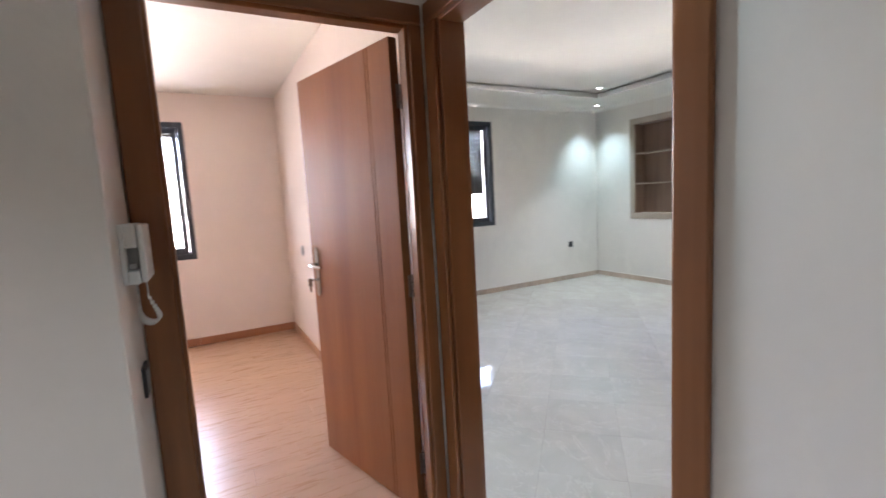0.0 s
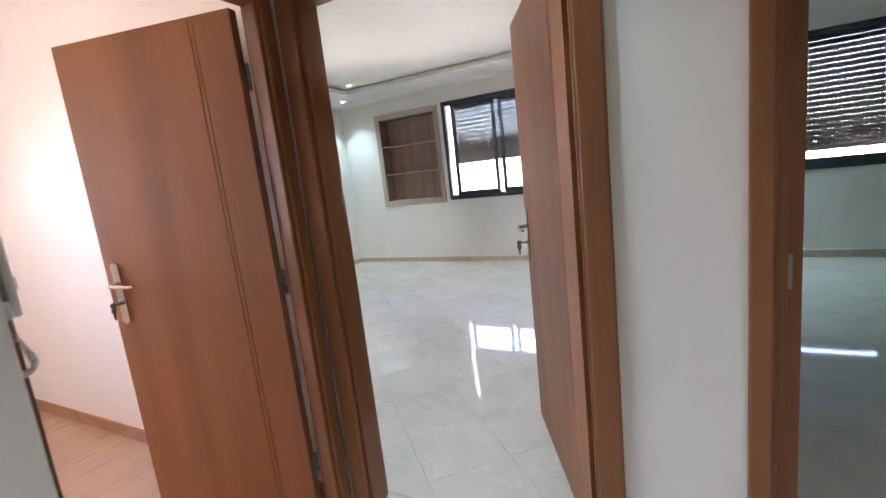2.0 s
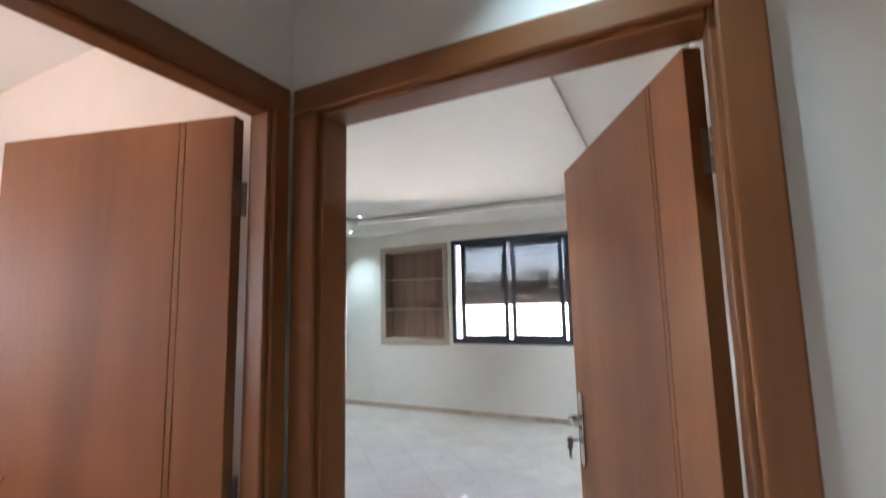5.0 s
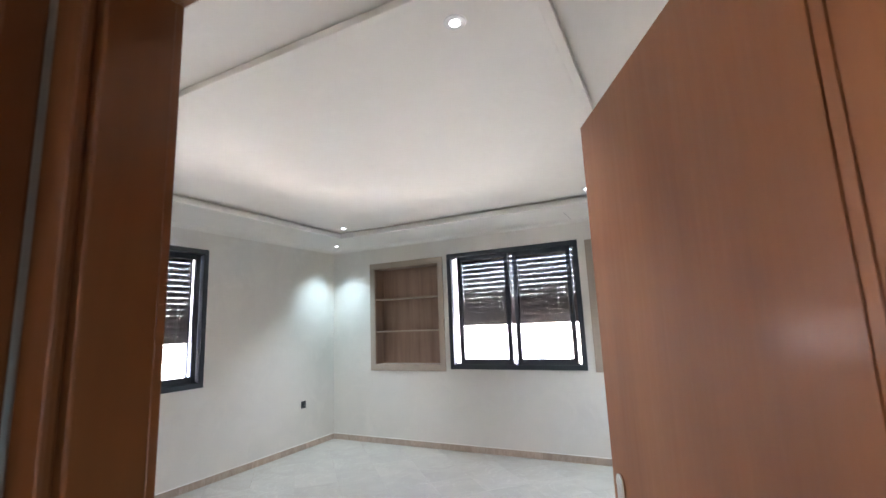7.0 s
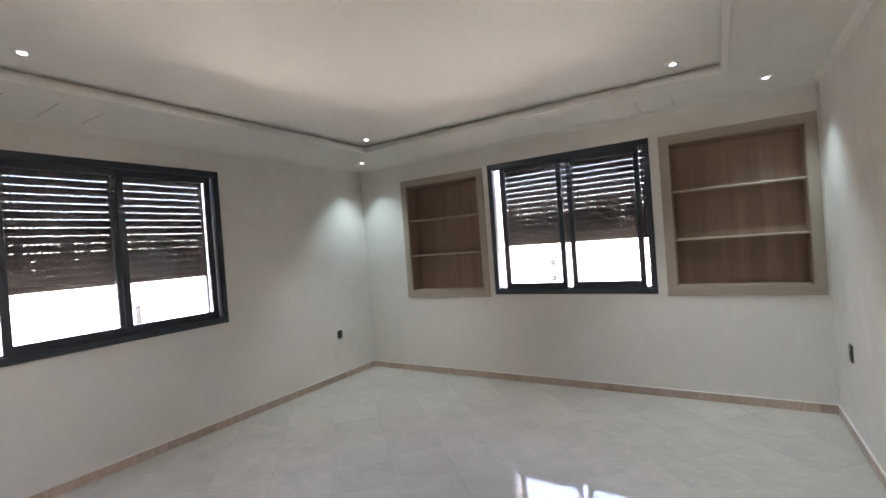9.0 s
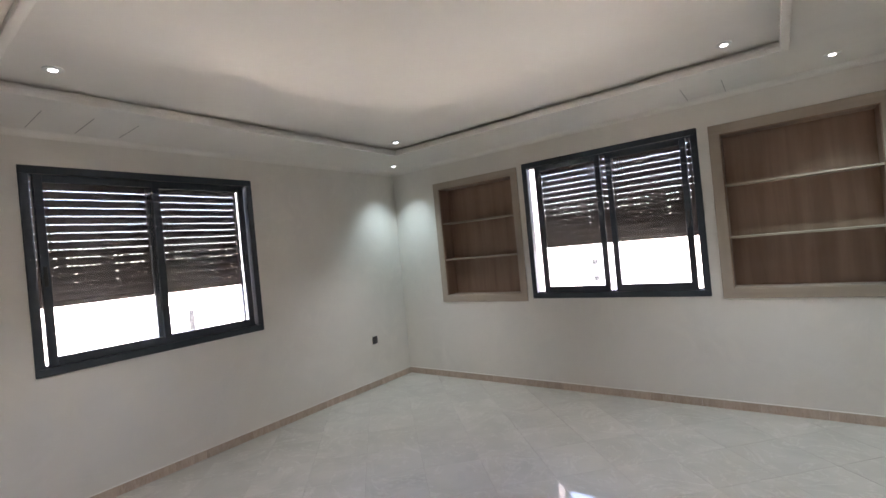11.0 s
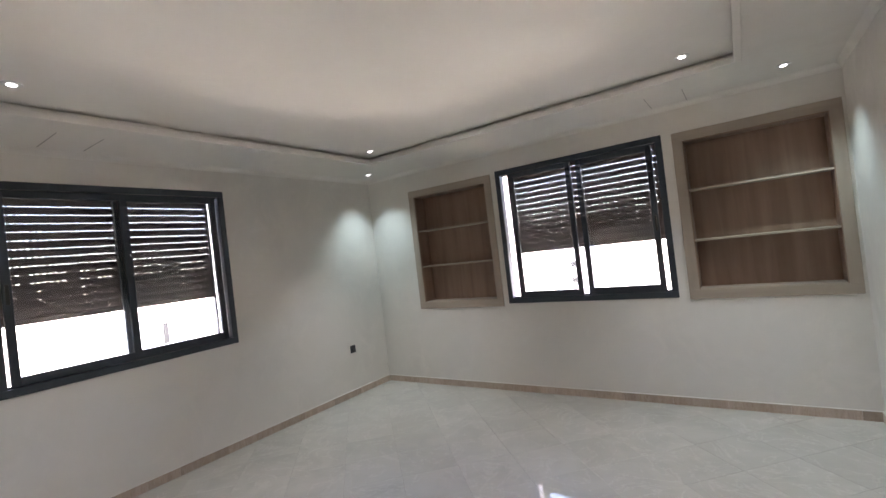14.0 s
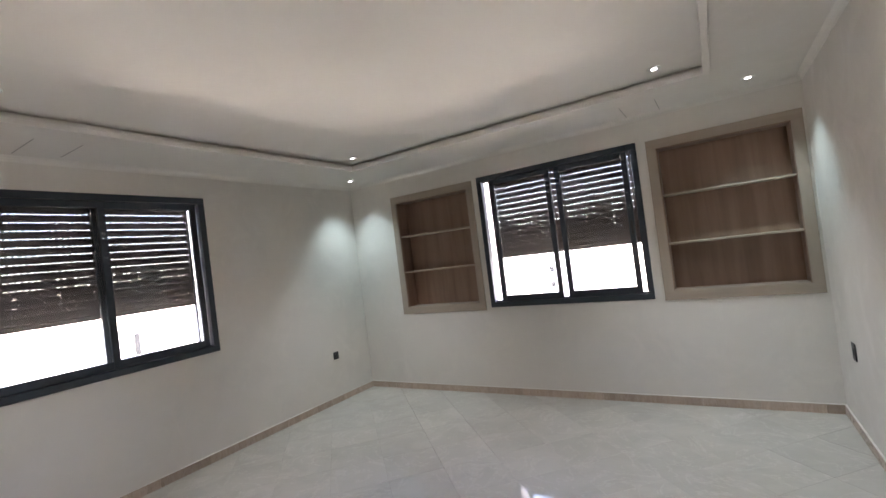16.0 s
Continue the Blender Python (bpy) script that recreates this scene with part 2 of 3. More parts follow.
def mesh_of(name, bm, mat):
    me = bpy.data.meshes.new(name)
    bmesh.ops.recalc_face_normals(bm, faces=bm.faces)
    bm.to_mesh(me)
    bm.free()
    me.materials.append(mat)
    return me


def part(name, bm, mat, parent=None, label=""):
    ob = new(name, bm if isinstance(bm, bpy.types.Mesh) else mesh_of(name, bm, mat))
    ob.parent = parent
    return tagged(ob, label)


def thing(name, m, label, category, group="", kind=""):
    ob = new(name)
    ob.empty_display_size = 0.1
    ob.matrix_world = m
    return tagged(ob, label, category, group, kind)


def structure(name, bm, mat, label, category):
    return tagged(part(name, bm, mat), label, category, "", "structure")


def wall_x(bm, x0, x1, y0, y1, z0, z1, holes):
    """A wall that runs along x, with holes (x0, x1, z0, z1)."""
    xs = sorted({x0, x1, *(v for h in holes for v in h[:2])})
    zs = sorted({z0, z1, *(v for h in holes for v in h[2:])})
    for a, b in zip(xs, xs[1:]):
        run = None
        for c, d in zip(zs, zs[1:]):
            mx, mz = (a + b) / 2, (c + d) / 2
            solid = not any(h[0] < mx < h[1] and h[2] < mz < h[3] for h in holes)
            if solid:
                run = (run[0], d) if run else (c, d)
            if run and (not solid or d == zs[-1]):
                add_box(bm, a, b, y0, y1, *run)
                run = None


def wall_y(bm, x0, x1, y0, y1, z0, z1, holes):
    """A wall that runs along y, with holes (y0, y1, z0, z1)."""
    tmp = bmesh.new()
    wall_x(tmp, y0, y1, x0, x1, z0, z1, holes)
    for v in tmp.verts:
        v.co = Vector((v.co.y, v.co.x, v.co.z))
    me = bpy.data.meshes.new("tmp")
    tmp.to_mesh(me)
    tmp.free()
    bm.from_mesh(me)
    bpy.data.meshes.remove(me)


# ---- large structure ----
TOP = 3.0
WIN_N = (1.888, 3.562, 0.967, 2.428)
WIN_W = (-3.725, -2.052, 0.978, 2.430)
WIN_R3 = (6.13, 7.80, 0.98, 2.42)
WIN_BED = (-7.35, -5.84, 0.92, 2.31)
NICHES = ((0.662, 1.823, 0.938, 2.410), (3.645, 4.787, 0.950, 2.414))
niche_holes = [(a + 0.01, b - 0.01, c + 0.01, d - 0.01) for a, b, c, d in NICHES]

bm = bmesh.new()
wall_x(bm, 0, ROOM_E, 0, 0.24, 0, TOP, [WIN_N, *niche_holes])
wall_x(bm, 0, ROOM_E, 0.24, 0.31, 0, TOP, [WIN_N])
structure("wall_north", bm, WALL, "off-white silk-painted wall with window and two shelf niches", "wall")
bm = bmesh.new()
wall_y(bm, -0.31, 0, -8.3, 0.31, 0, TOP, [WIN_W, WIN_BED])
wall_west = structure("wall_west", bm, WALL, "off-white outer wall with a shuttered sliding window", "wall")
bm = bmesh.new()
wall_y(bm, ROOM_E, ROOM_E + 0.15, -4.81, 0.31, 0, TOP, [])
structure("wall_east", bm, WALL, "off-white painted partition wall", "wall")
DOOR_MAIN = (3.775, 4.785, -0.01, 2.105)
DOOR_R3 = (5.187, 6.16, -0.01, 2.105)
bm = bmesh.new()
wall_x(bm, 0, 9.3, HALL_N, ROOM_S, 0, TOP, [DOOR_MAIN, DOOR_R3])
structure("wall_south", bm, WALL_HALL, "off-white painted hall wall with two doorways", "wall")
DOOR_BED = (-5.880, -4.977, -0.01, 2.105)
bm = bmesh.new()
wall_y(bm, BED_E, HALL_W, -8.3, HALL_N, 0, TOP, [DOOR_BED])
structure("wall_hall_west", bm, WALL_HALL, "off-white painted wall round the bedroom doorway", "wall")
structure("wall_hall_pier", box(HALL_W, 4.035, -8.3, -5.958, 0, TOP, 0.006), WALL_HALL, "grey-white painted wall pier beside the bedroom door", "wall")
structure("wall_hall_south", box(4.035, 9.3, -8.45, -8.3, 0, TOP), WALL_HALL, "plain painted wall closing the hall", "wall")
structure("wall_hall_east", box(9.3, 9.45, -8.45, 0.31, 0, TOP), WALL_HALL, "plain painted end wall", "wall")
bm = bmesh.new()
wall_x(bm, ROOM_E + 0.15, 9.3, 0, 0.31, 0, TOP, [WIN_R3])
structure("wall_room_north", bm, WALL, "grey-white painted wall with a shuttered window", "wall")
# thin plaster skins of the bedroom in its own colour
structure("wall_bedroom_north", box(0.012, BED_E - 0.012, BED_N - 0.032, HALL_N - 0.003, 0, TOP), WALL_BED, "peach painted bedroom wall", "wall")
bm = bmesh.new()
wall_y(bm, 0.002, 0.012, -8.3, HALL_N - 0.004, 0, TOP, [WIN_BED])
structure("wall_bedroom_west", bm, WALL_BED, "peach painted bedroom wall with a window", "wall")
bm = bmesh.new()
wall_y(bm, BED_E - 0.012, BED_E - 0.002, -8.3, HALL_N - 0.004, 0, TOP, [DOOR_BED])
structure("wall_bedroom_east", bm, WALL_BED, "peach painted bedroom wall beside the door", "wall")
structure("wall_bedroom_south", box(-0.31, HALL_W, -8.45, -8.3, 0, TOP), WALL_BED, "plain peach wall closing the bedroom", "wall")

# ceilings: soffit, shallow coffer with a raised strip round it, cove
CX0, CX1, CY0, CY1 = 0.86, 4.155, -3.98, -0.868
bm = bmesh.new()
LIP, CAV = 0.013, 0.055  # thin lip with an unlit light trough above it
for a, b, c, d in ((0, ROOM_E, CY1, 0), (0, ROOM_E, ROOM_S, CY0), (0, CX0, CY0, CY1), (CX1, ROOM_E, CY0, CY1)):
    add_box(bm, a, b, c, d, SOFFIT, SOFFIT + LIP)
for a, b, c, d in ((0, ROOM_E, CY1 + CAV, 0), (0, ROOM_E, ROOM_S, CY0 - CAV), (0, CX0 - CAV, CY0 - CAV, CY1 + CAV), (CX1 + CAV, ROOM_E, CY0 - CAV, CY1 + CAV)):
    add_box(bm, a, b, c, d, SOFFIT + LIP, TOP)
add_box(bm, CX0 - CAV, CX1 + CAV, CY0 - CAV, CY1 + CAV, COFFER, TOP)
B, DROP = 0.042, 0.034  # moulding that hangs round the coffer
for a, b, c, d in ((CX0 - B, CX1 + B, CY1, CY1 + B), (CX0 - B, CX1 + B, CY0 - B, CY0), (CX0 - B, CX0, CY0, CY1), (CX1, CX1 + B, CY0, CY1)):
    add_box(bm, a, b, c, d, SOFFIT - DROP, SOFFIT - 0.0005, 0.004)
def cove(bm, p, q, n, size):
    """A concave cornice from p to q along a wall whose inward normal is n."""
    prof = [(0, 0), (size, 0), (size * 0.85, -size * 0.12), (size * 0.5, -size * 0.32), (size * 0.22, -size * 0.66), (size * 0.12, -size), (0, -size)]
    rows = [[bm.verts.new((e[0] + n[0] * u, e[1] + n[1] * u, SOFFIT - 0.0005 + v)) for u, v in prof] for e in (p, q)]
    k = len(prof)
    for i in range(k):
        bm.faces.new((rows[0][i], rows[1][i], rows[1][(i + 1) % k], rows[0][(i + 1) % k]))
    bm.faces.new(rows[0])
    bm.faces.new(rows[1][::-1])


for p, q, n in (((0, 0), (ROOM_E, 0), (0, -1)), ((0, ROOM_S), (ROOM_E, ROOM_S), (0, 1)), ((0, ROOM_S), (0, 0), (1, 0)), ((ROOM_E, ROOM_S), (ROOM_E, 0), (-1, 0))):
    cove(bm, p, q, n, 0.04)
structure("ceiling_living", bm, WHITE, "white plaster ceiling with a shallow stepped coffer", "ceiling")
for a, b, c, d in ((0.10, 0.52, -3.684, -3.679), (0.10, 0.51, -3.417, -3.412), (0.12, 0.50, -3.154, -3.149), (3.523, 3.528, -0.44, -0.05), (3.800, 3.805, -0.43, -0.05)):
    structure("ceiling_joint", box(a, b, c, d, SOFFIT - 0.002, SOFFIT - 0.0005), SEAM, "fine grey joint line in the plaster ceiling", "trim")
structure("ceiling_bedroom", box(0.012, BED_E - 0.012, -8.3, BED_N - 0.032, 2.60, TOP), WHITE, "white plaster bedroom ceiling", "ceiling")
structure("ceiling_hall", box(HALL_W, 9.3, -8.3, HALL_N, CEIL, TOP), WHITE, "white plaster hall ceiling", "ceiling")
structure("ceiling_room", box(ROOM_E + 0.15, 9.3, ROOM_S, 0, SOFFIT, TOP), WHITE, "white plaster ceiling of the dark room", "ceiling")
# unseen cover, added so that no daylight leaks in from above
structure("roof_slab", box(-0.31, 9.45, -8.45, 0.31, TOP, TOP + 0.2), RENDER, "unseen slab added above the flat to keep daylight out", "ceiling")

# floor beds; the pieces come last
floor_living = structure("floor_living", box(0, ROOM_E, -4.80, 0, -0.25, -0.004), GROUT, "polished grey-beige marble-look tiles laid diagonally", "floor")
floor_bed = structure("floor_bedroom", box(0, 3.60, -8.3, BED_N, -0.25, -0.010), GAP, "warm orange-brown wood plank floor", "floor")
floor_hall = structure("floor_hall", box(3.60, 9.3, -8.3, -4.80, -0.25, -0.004), GROUT, "beige marble floor with brown veins", "floor")
floor_room = structure("floor_room", box(ROOM_E, 9.3, -4.80, 0, -0.25, 0.0), TILE, "polished grey tile floor of the dark room", "floor")


# ---- windows: local x along the wall, y outwards ----
def window(name, m, w, h, sashes, label):
    win = thing(name, m, label, "window", "sliding windows", "structure")
    f, d0, d1 = 0.055, -0.012, 0.075
    for n, (a, b, c, d) in {"frame_head": (0, w, h - f, h), "frame_sill": (0, w, 0, f), "frame_jamb": (0, f, f, h - f), "frame_jamb ": (w - f, w, f, h - f)}.items():
        bm = bmesh.new()
        add_box(bm, a, b, d0, d1, c, d, 0.004)
        if b - a > d - c:  # sliding tracks
            s = -1 if c > h / 2 else 1
            z = c if s < 0 else d
            for y in (0.018, 0.052):
                add_box(bm, f, w - f, y - 0.002, y + 0.002, min(z, z + s * 0.012), max(z, z + s * 0.012))
        part(n.strip(), bm, ALU, win)
    for i, (a, b, y) in enumerate(sashes):
        s, z0, z1 = 0.052, f + 0.006, h - f - 0.006
        leaf = part("sash", box(a, a + s, y, y + 0.03, z0, z1, 0.004), ALU, win)
        bm = bmesh.new()
        add_box(bm, b - s, b, y, y + 0.03, z0, z1, 0.004)
        part("stile", bm, ALU, leaf)
        part("top_rail", box(a + s, b - s, y + 0.001, y + 0.029, z1 - 0.05, z1, 0.003), ALU, leaf)
        part("bottom_rail", box(a + s, b - s, y + 0.001, y + 0.029, z0, z0 + 0.06, 0.003), ALU, leaf)
        g = part("pane", box(a + s - 0.004, b - s + 0.004, y + 0.012, y + 0.016, z0 + 0.056, z1 - 0.046), GLASS, leaf, "clear window glass")
        g.visible_shadow = False
        zl = h * 0.47
        xa = a + s / 2 if i == 0 else b - s / 2
        part("latch", box(xa - 0.011, xa + 0.011, y - 0.008, y, zl - 0.07, zl + 0.07, 0.004), BLACK, leaf, "black recessed latch")
    return win


SLAT_P = 0.0615
SLOT = 0.0027  # height of the punched slots


def shutter(name, m, w, h, low, label, group="roller shutters", y=0.125, open_left=0.0, open_right=0.0, full=9):
    """Roller shutter hung in front of the window: slats with a punched link strip between them."""
    m, w = m @ pose(open_left, 0, 0), w - open_left - open_right
    sh = thing(name, m, label, "roller shutter", group)
    # one slat: bowed profile, drawn along x
    bm = bmesh.new()
    prof = [(0.0, 0.006), (-0.0006, 0.014), (-0.0008, 0.030), (-0.0006, 0.045), (0.0, 0.052), (0.006, 0.052), (0.006, 0.006)]
    ends = [[bm.verts.new((x, q, z)) for q, z in prof] for x in (0.012, w - 0.012)]
    k = len(prof)
    for i in range(k):
        bm.faces.new((ends[0][i], ends[1][i], ends[1][(i + 1) % k], ends[0][(i + 1) % k]))
    bm.faces.new(ends[0])
    bm.faces.new(ends[1][::-1])
    slat = mesh_of("slat", bm, SHUTTER)
    # the link strip: teeth with slots between them
    rng = random.Random(5)
    def link(share):
        bm = bmesh.new()
        x = 0.012
        add_box(bm, x, w - 0.012, 0.001, 0.004, -0.0135, 0.0)
        add_box(bm, x, w - 0.012, 0.001, 0.004, SLOT, 0.0065)
        pitch = 0.037
        while x < w - 0.03:
            shut = rng.random() > share
            wide = pitch if shut else 0.016
            add_box(bm, x, x + wide, 0.001, 0.003, 0.0, SLOT)
            x += pitch
        return mesh_of("link_strip", bm, SHUTTER)
    links3 = [link(1.0), link(1.0), link(0.55), link(0.18)]
    n = int((h - low) / SLAT_P)
    for i in range(n + 2):
        z = low + 0.025 + i * SLAT_P
        s = part("slat", slat, SHUTTER, sh)
        s.location = (0, y, z)
        depth = (n + 1 - i)
        j = 0 if depth < 6 else 1 if depth < full else 2 if depth < full + 2 else 3 if depth < full + 4 else None
        if j is None:
            st = part("link_strip", links_closed(w), SHUTTER, sh)
        else:
            st = part("link_strip", links3[j], SHUTTER, sh)
        st.location = (0, y, z)
    part("bottom_bar", box(0.012, w - 0.012, y - 0.005, y + 0.009, low - 0.014, low + 0.024, 0.003), SHUTTER, sh)
    for x in (0.0, w - 0.016):
        part("guide_rail", box(x, x + 0.016, y - 0.014, y + 0.018, 0.0, h, 0.002), ALU, sh)
    part("shutter_box", box(0, w, y - 0.02, y + 0.12, h - 0.03, h + 0.0, 0.003), ALU, sh)
    return sh


closed_cache = {}


def links_closed(w):
    if w not in closed_cache:
        closed_cache[w] = mesh_of("link_strip", box(0.012, w - 0.012, 0.001, 0.004, -0.0135, 0.0065), SHUTTER)
    return closed_cache[w]


wn, hn = WIN_N[1] - WIN_N[0], WIN_N[3] - WIN_N[2]
ww, hw = WIN_W[1] - WIN_W[0], WIN_W[3] - WIN_W[2]
mN = pose(WIN_N[0], 0, WIN_N[2])
mW = pose(0, WIN_W[0], WIN_W[2], 0, 0, 90)
mR = pose(WIN_R3[0], 0, WIN_R3[2])
mB = pose(0.012, WIN_BED[0], WIN_BED[2], 0, 0, 90)
window("window_1", mN, wn, hn, [(0.145, 0.827, 0.004), (0.872, 1.575, 0.038)], "dark anthracite aluminium two-sash sliding window")
shutter("roller_shutter", mN, wn, hn, 0.545, "brown-grey slatted roller shutter lowered halfway behind window", open_left=0.09)
window("window_2", mW, ww, hw, [(0.076, 0.862, 0.004), (0.778, 1.612, 0.038)], "dark anthracite aluminium two-sash sliding window")
shutter("roller_shutter", mW, ww, hw, 0.475, "brown-grey slatted roller shutter lowered halfway behind window", open_right=0.10, full=11)
wr, hr = WIN_R3[1] - WIN_R3[0], WIN_R3[3] - WIN_R3[2]
window("window_3", mR, wr, hr, [(0.07, 0.86, 0.004), (0.80, 1.60, 0.038)], "dark anthracite sliding window of the dark room")
shutter("roller_shutter", mR, wr, hr, 0.21, "brown-grey roller shutter lowered almost to the sill", full=17)
wb, hb = WIN_BED[1] - WIN_BED[0], WIN_BED[3] - WIN_BED[2]
window("window_4", mB, wb, hb, [(0.06, 0.79, 0.004), (0.73, 1.45, 0.038)], "dark anthracite sliding window with a white glare")
shutter("roller_shutter", mB, wb, hb, hb - 0.12, "roller shutter rolled up at the bedroom window")
for nm, m, w in (("window_sill", mN, wn), ("window_sill", mW, ww)):
    s = part(nm, box(0.0, w, 0.077, 0.34, -0.03, 0.012, 0.004), SILL_STONE)
    s.matrix_world = m
    tagged(s, "pale stone outer window sill", "window sill", "", "structure")


# ---- niches with shelves ----
def niche(x0, x1, z0, z1, label):
    depth, fw, lap = 0.20, 0.080, 0.013
    t = thing("niche_shelf", pose(x0, 0, z0), label, "built-in shelf", "niche shelves")
    w, h = x1 - x0, z1 - z0
    part("frame_top", box(0, w, -lap, 0.004, h - fw, h, 0.002), NICHE_FRAME, t)
    part("frame_bottom", box(0, w, -lap, 0.004, 0, fw, 0.002), NICHE_FRAME, t)
    for a in (0, w - fw):
        part("frame_upright", box(a, a + fw, -lap, 0.004, fw, h - fw, 0.002), NICHE_FRAME_V, t)
    i, o = fw - 0.012, fw + 0.006
    part("back_panel", box(0.012, w - 0.012, depth, depth + 0.018, 0.012, h - 0.012), NICHE_BACK, t, "brown wood-grain back panel")
    for a, b in ((0.012, o), (w - o, w - 0.012)):
        part("side_panel", box(a, b, 0.004, depth, 0.012, h - 0.012), NICHE_BACK, t)
    part("top_panel", box(o, w - o, 0.004, depth, h - o, h - 0.012), NICHE_BACK, t)
    part("bottom_panel", box(o, w - o, 0.004, depth, 0.012, o), NICHE_FRAME, t)
    for z in (1.457 - z0, 1.902 - z0):
        part("shelf", box(o, w - o, 0.012, depth, z - 0.008, z + 0.008, 0.001), SHELF, t, "pale oak shelf board")
    return t


niche(*NICHES[0], "pale oak framed wall niche with two empty shelves")
niche(*NICHES[1], "pale oak framed wall niche with two empty shelves")


# ---- doors: local x from the hinge along the leaf, y towards the far face ----
def handle_set(parent, x, z, y_face, side, reach):
    """Long plate with a lever, cylinder and key on the face y_face; side -1 or 1 is outward along y; reach is the lever's way along x."""
    s = side
    bm = bmesh.new()
    add_box(bm, x - 0.02, x + 0.02, min(y_face, y_face + s * 0.007), max(y_face, y_face + s * 0.007), z - 0.155, z + 0.075, 0.003)
    for q in (z - 0.155, z + 0.075):
        add_tube(bm, [(x, y_face, q), (x, y_face + s * 0.0068, q)], 0.0197, 16)
    plate = part("handle_plate", bm, CHROME, parent, "satin nickel handle plate")
    y1 = y_face + s * 0.05
    pts = [(x, y_face + s * 0.006, z), (x, y_face + s * 0.035, z), (x + reach * 0.006, y_face + s * 0.046, z), (x + reach * 0.02, y1, z),
           (x + reach * 0.06, y1 + s * 0.003, z - 0.002), (x + reach * 0.10, y1, z - 0.006), (x + reach * 0.122, y1 - s * 0.006, z - 0.004)]
    part("lever", tube(pts, [0.011, 0.0105, 0.010, 0.0095, 0.009, 0.0085, 0.007], 12), CHROME, plate)
    part("lock_cylinder", tube([(x, y_face + s * 0.006, z - 0.082), (x, y_face + s * 0.014, z - 0.082)], 0.0085, 14), STEEL, plate)
    return plate


def key_set(parent, x, z, y, s):
    bm = bmesh.new()
    add_box(bm, x - 0.0012, x + 0.0012, min(y, y + s * 0.03), max(y, y + s * 0.03), z - 0.004, z + 0.004)
    add_tube(bm, [(x - 0.0015, y + s * 0.038, z), (x + 0.0015, y + s * 0.038, z)], 0.013, 14)
    part("key", bm, STEEL, parent, "steel key in the lock")
    bm = bmesh.new()
    add_box(bm, x - 0.0012, x + 0.0012, min(y + s * 0.034, y + s * 0.044), max(y + s * 0.034, y + s * 0.044), z - 0.062, z - 0.02)
    add_tube(bm, [(x - 0.0015, y + s * 0.039, z - 0.022), (x + 0.0015, y + s * 0.039, z - 0.022)], 0.012, 14)
    part("spare_key", bm, STEEL, parent, "second key hanging from the ring")


def door_leaf(name, m, w, h, side, label, keyed=True, groove=0.155):
    """Flush veneered leaf; two grooves near the hinge. side: +1 if the leaf's thickness runs to +y."""
    t = 0.040
    y0, y1 = (0.0, t) if side > 0 else (-t, 0.0)
    d = thing(name, m, label, "door", "brown doors")
    bm = bmesh.new()
    add_box(bm, 0.0015, w - 0.0015, y0 + 0.003, y1 - 0.003, 0.0015, h - 0.0015)
    for a, b in ((0, groove - 0.002), (groove + 0.002, groove + 0.018), (groove + 0.022, w)):
        add_box(bm, a, b, y0, y0 + 0.0035, 0, h, 0.001)
        add_box(bm, a, b, y1 - 0.0035, y1, 0, h, 0.001)
    leaf = part("leaf", bm, DOOR, d)
    bm = bmesh.new()
    add_box(bm, -0.0012, 0.0012, y0 + 0.001, y1 - 0.001, 0, h)
    part("hinge_edge", bm, CASING, d, "dark edge lipping")
    part("lock_edge", box(w - 0.0012, w + 0.0012, y0 + 0.001, y1 - 0.001, 0, h), CASING, d)
    part("lock_plate", box(w + 0.0012, w + 0.003, (y0 + y1) / 2 - 0.011, (y0 + y1) / 2 + 0.011, 0.93, 1.13), CHROME, d)
    for face, s in ((y0, -1), (y1, 1)):
        p = handle_set(d, w - 0.055, 1.075, face, s, -1)
        if keyed and ((s < 0) == (side > 0)):
            key_set(p, w - 0.055, 1.075 - 0.082, face + s * 0.012, s)
    for z in (0.22, 1.03, 1.82):
        bm = bmesh.new()
        yy = HINGE_Y(side, y0, y1)
        for k in range(3):
            add_tube(bm, [(-0.006, yy, z - 0.048 + k * 0.033), (-0.006, yy, z - 0.018 + k * 0.033)], 0.0075, 12)
        add_box(bm, -0.004, -0.001, yy - 0.022 if side > 0 else yy, yy if side > 0 else yy + 0.022, z - 0.048, z + 0.048)
        part("hinge", bm, STEEL, d, "steel butt hinge")
    return d


def HINGE_Y(side, y0, y1):
    return y1 + 0.004 if side > 0 else y0 - 0.004


def heading(a, b):
    return math.degrees(math.atan2(b[1] - a[1], b[0] - a[0]))


LEAF_H = 2.05
A, Bp = (4.704, -4.811), (4.290, -3.991)
# hall-side face runs from A to Bp; the leaf's body lies to its right
door_leaf("door_1", pose(A[0], A[1], 0.008, 0, 0, heading(A, Bp)), 0.919, LEAF_H, -1, "orange-brown veneered door standing open into the living room")
A, Bp = (3.594, -5.038), (2.806, -5.245)
door_leaf("door_2", pose(A[0], A[1], 0.008, 0, 0, heading(A, Bp)), 0.815, LEAF_H, -1, "orange-brown veneered bedroom door standing open")


A, Bp = (5.281, -4.806), (5.300, -3.906)
door_leaf("door_3", pose(A[0], A[1], 0.008, 0, 0, heading(A, Bp)), 0.885, LEAF_H, 1, "orange-brown veneered door standing open into the dark room")


def rounded_board(a, b, c, d, e, f, r=0.006):
    return box(a, b, c, d, e, f, r)


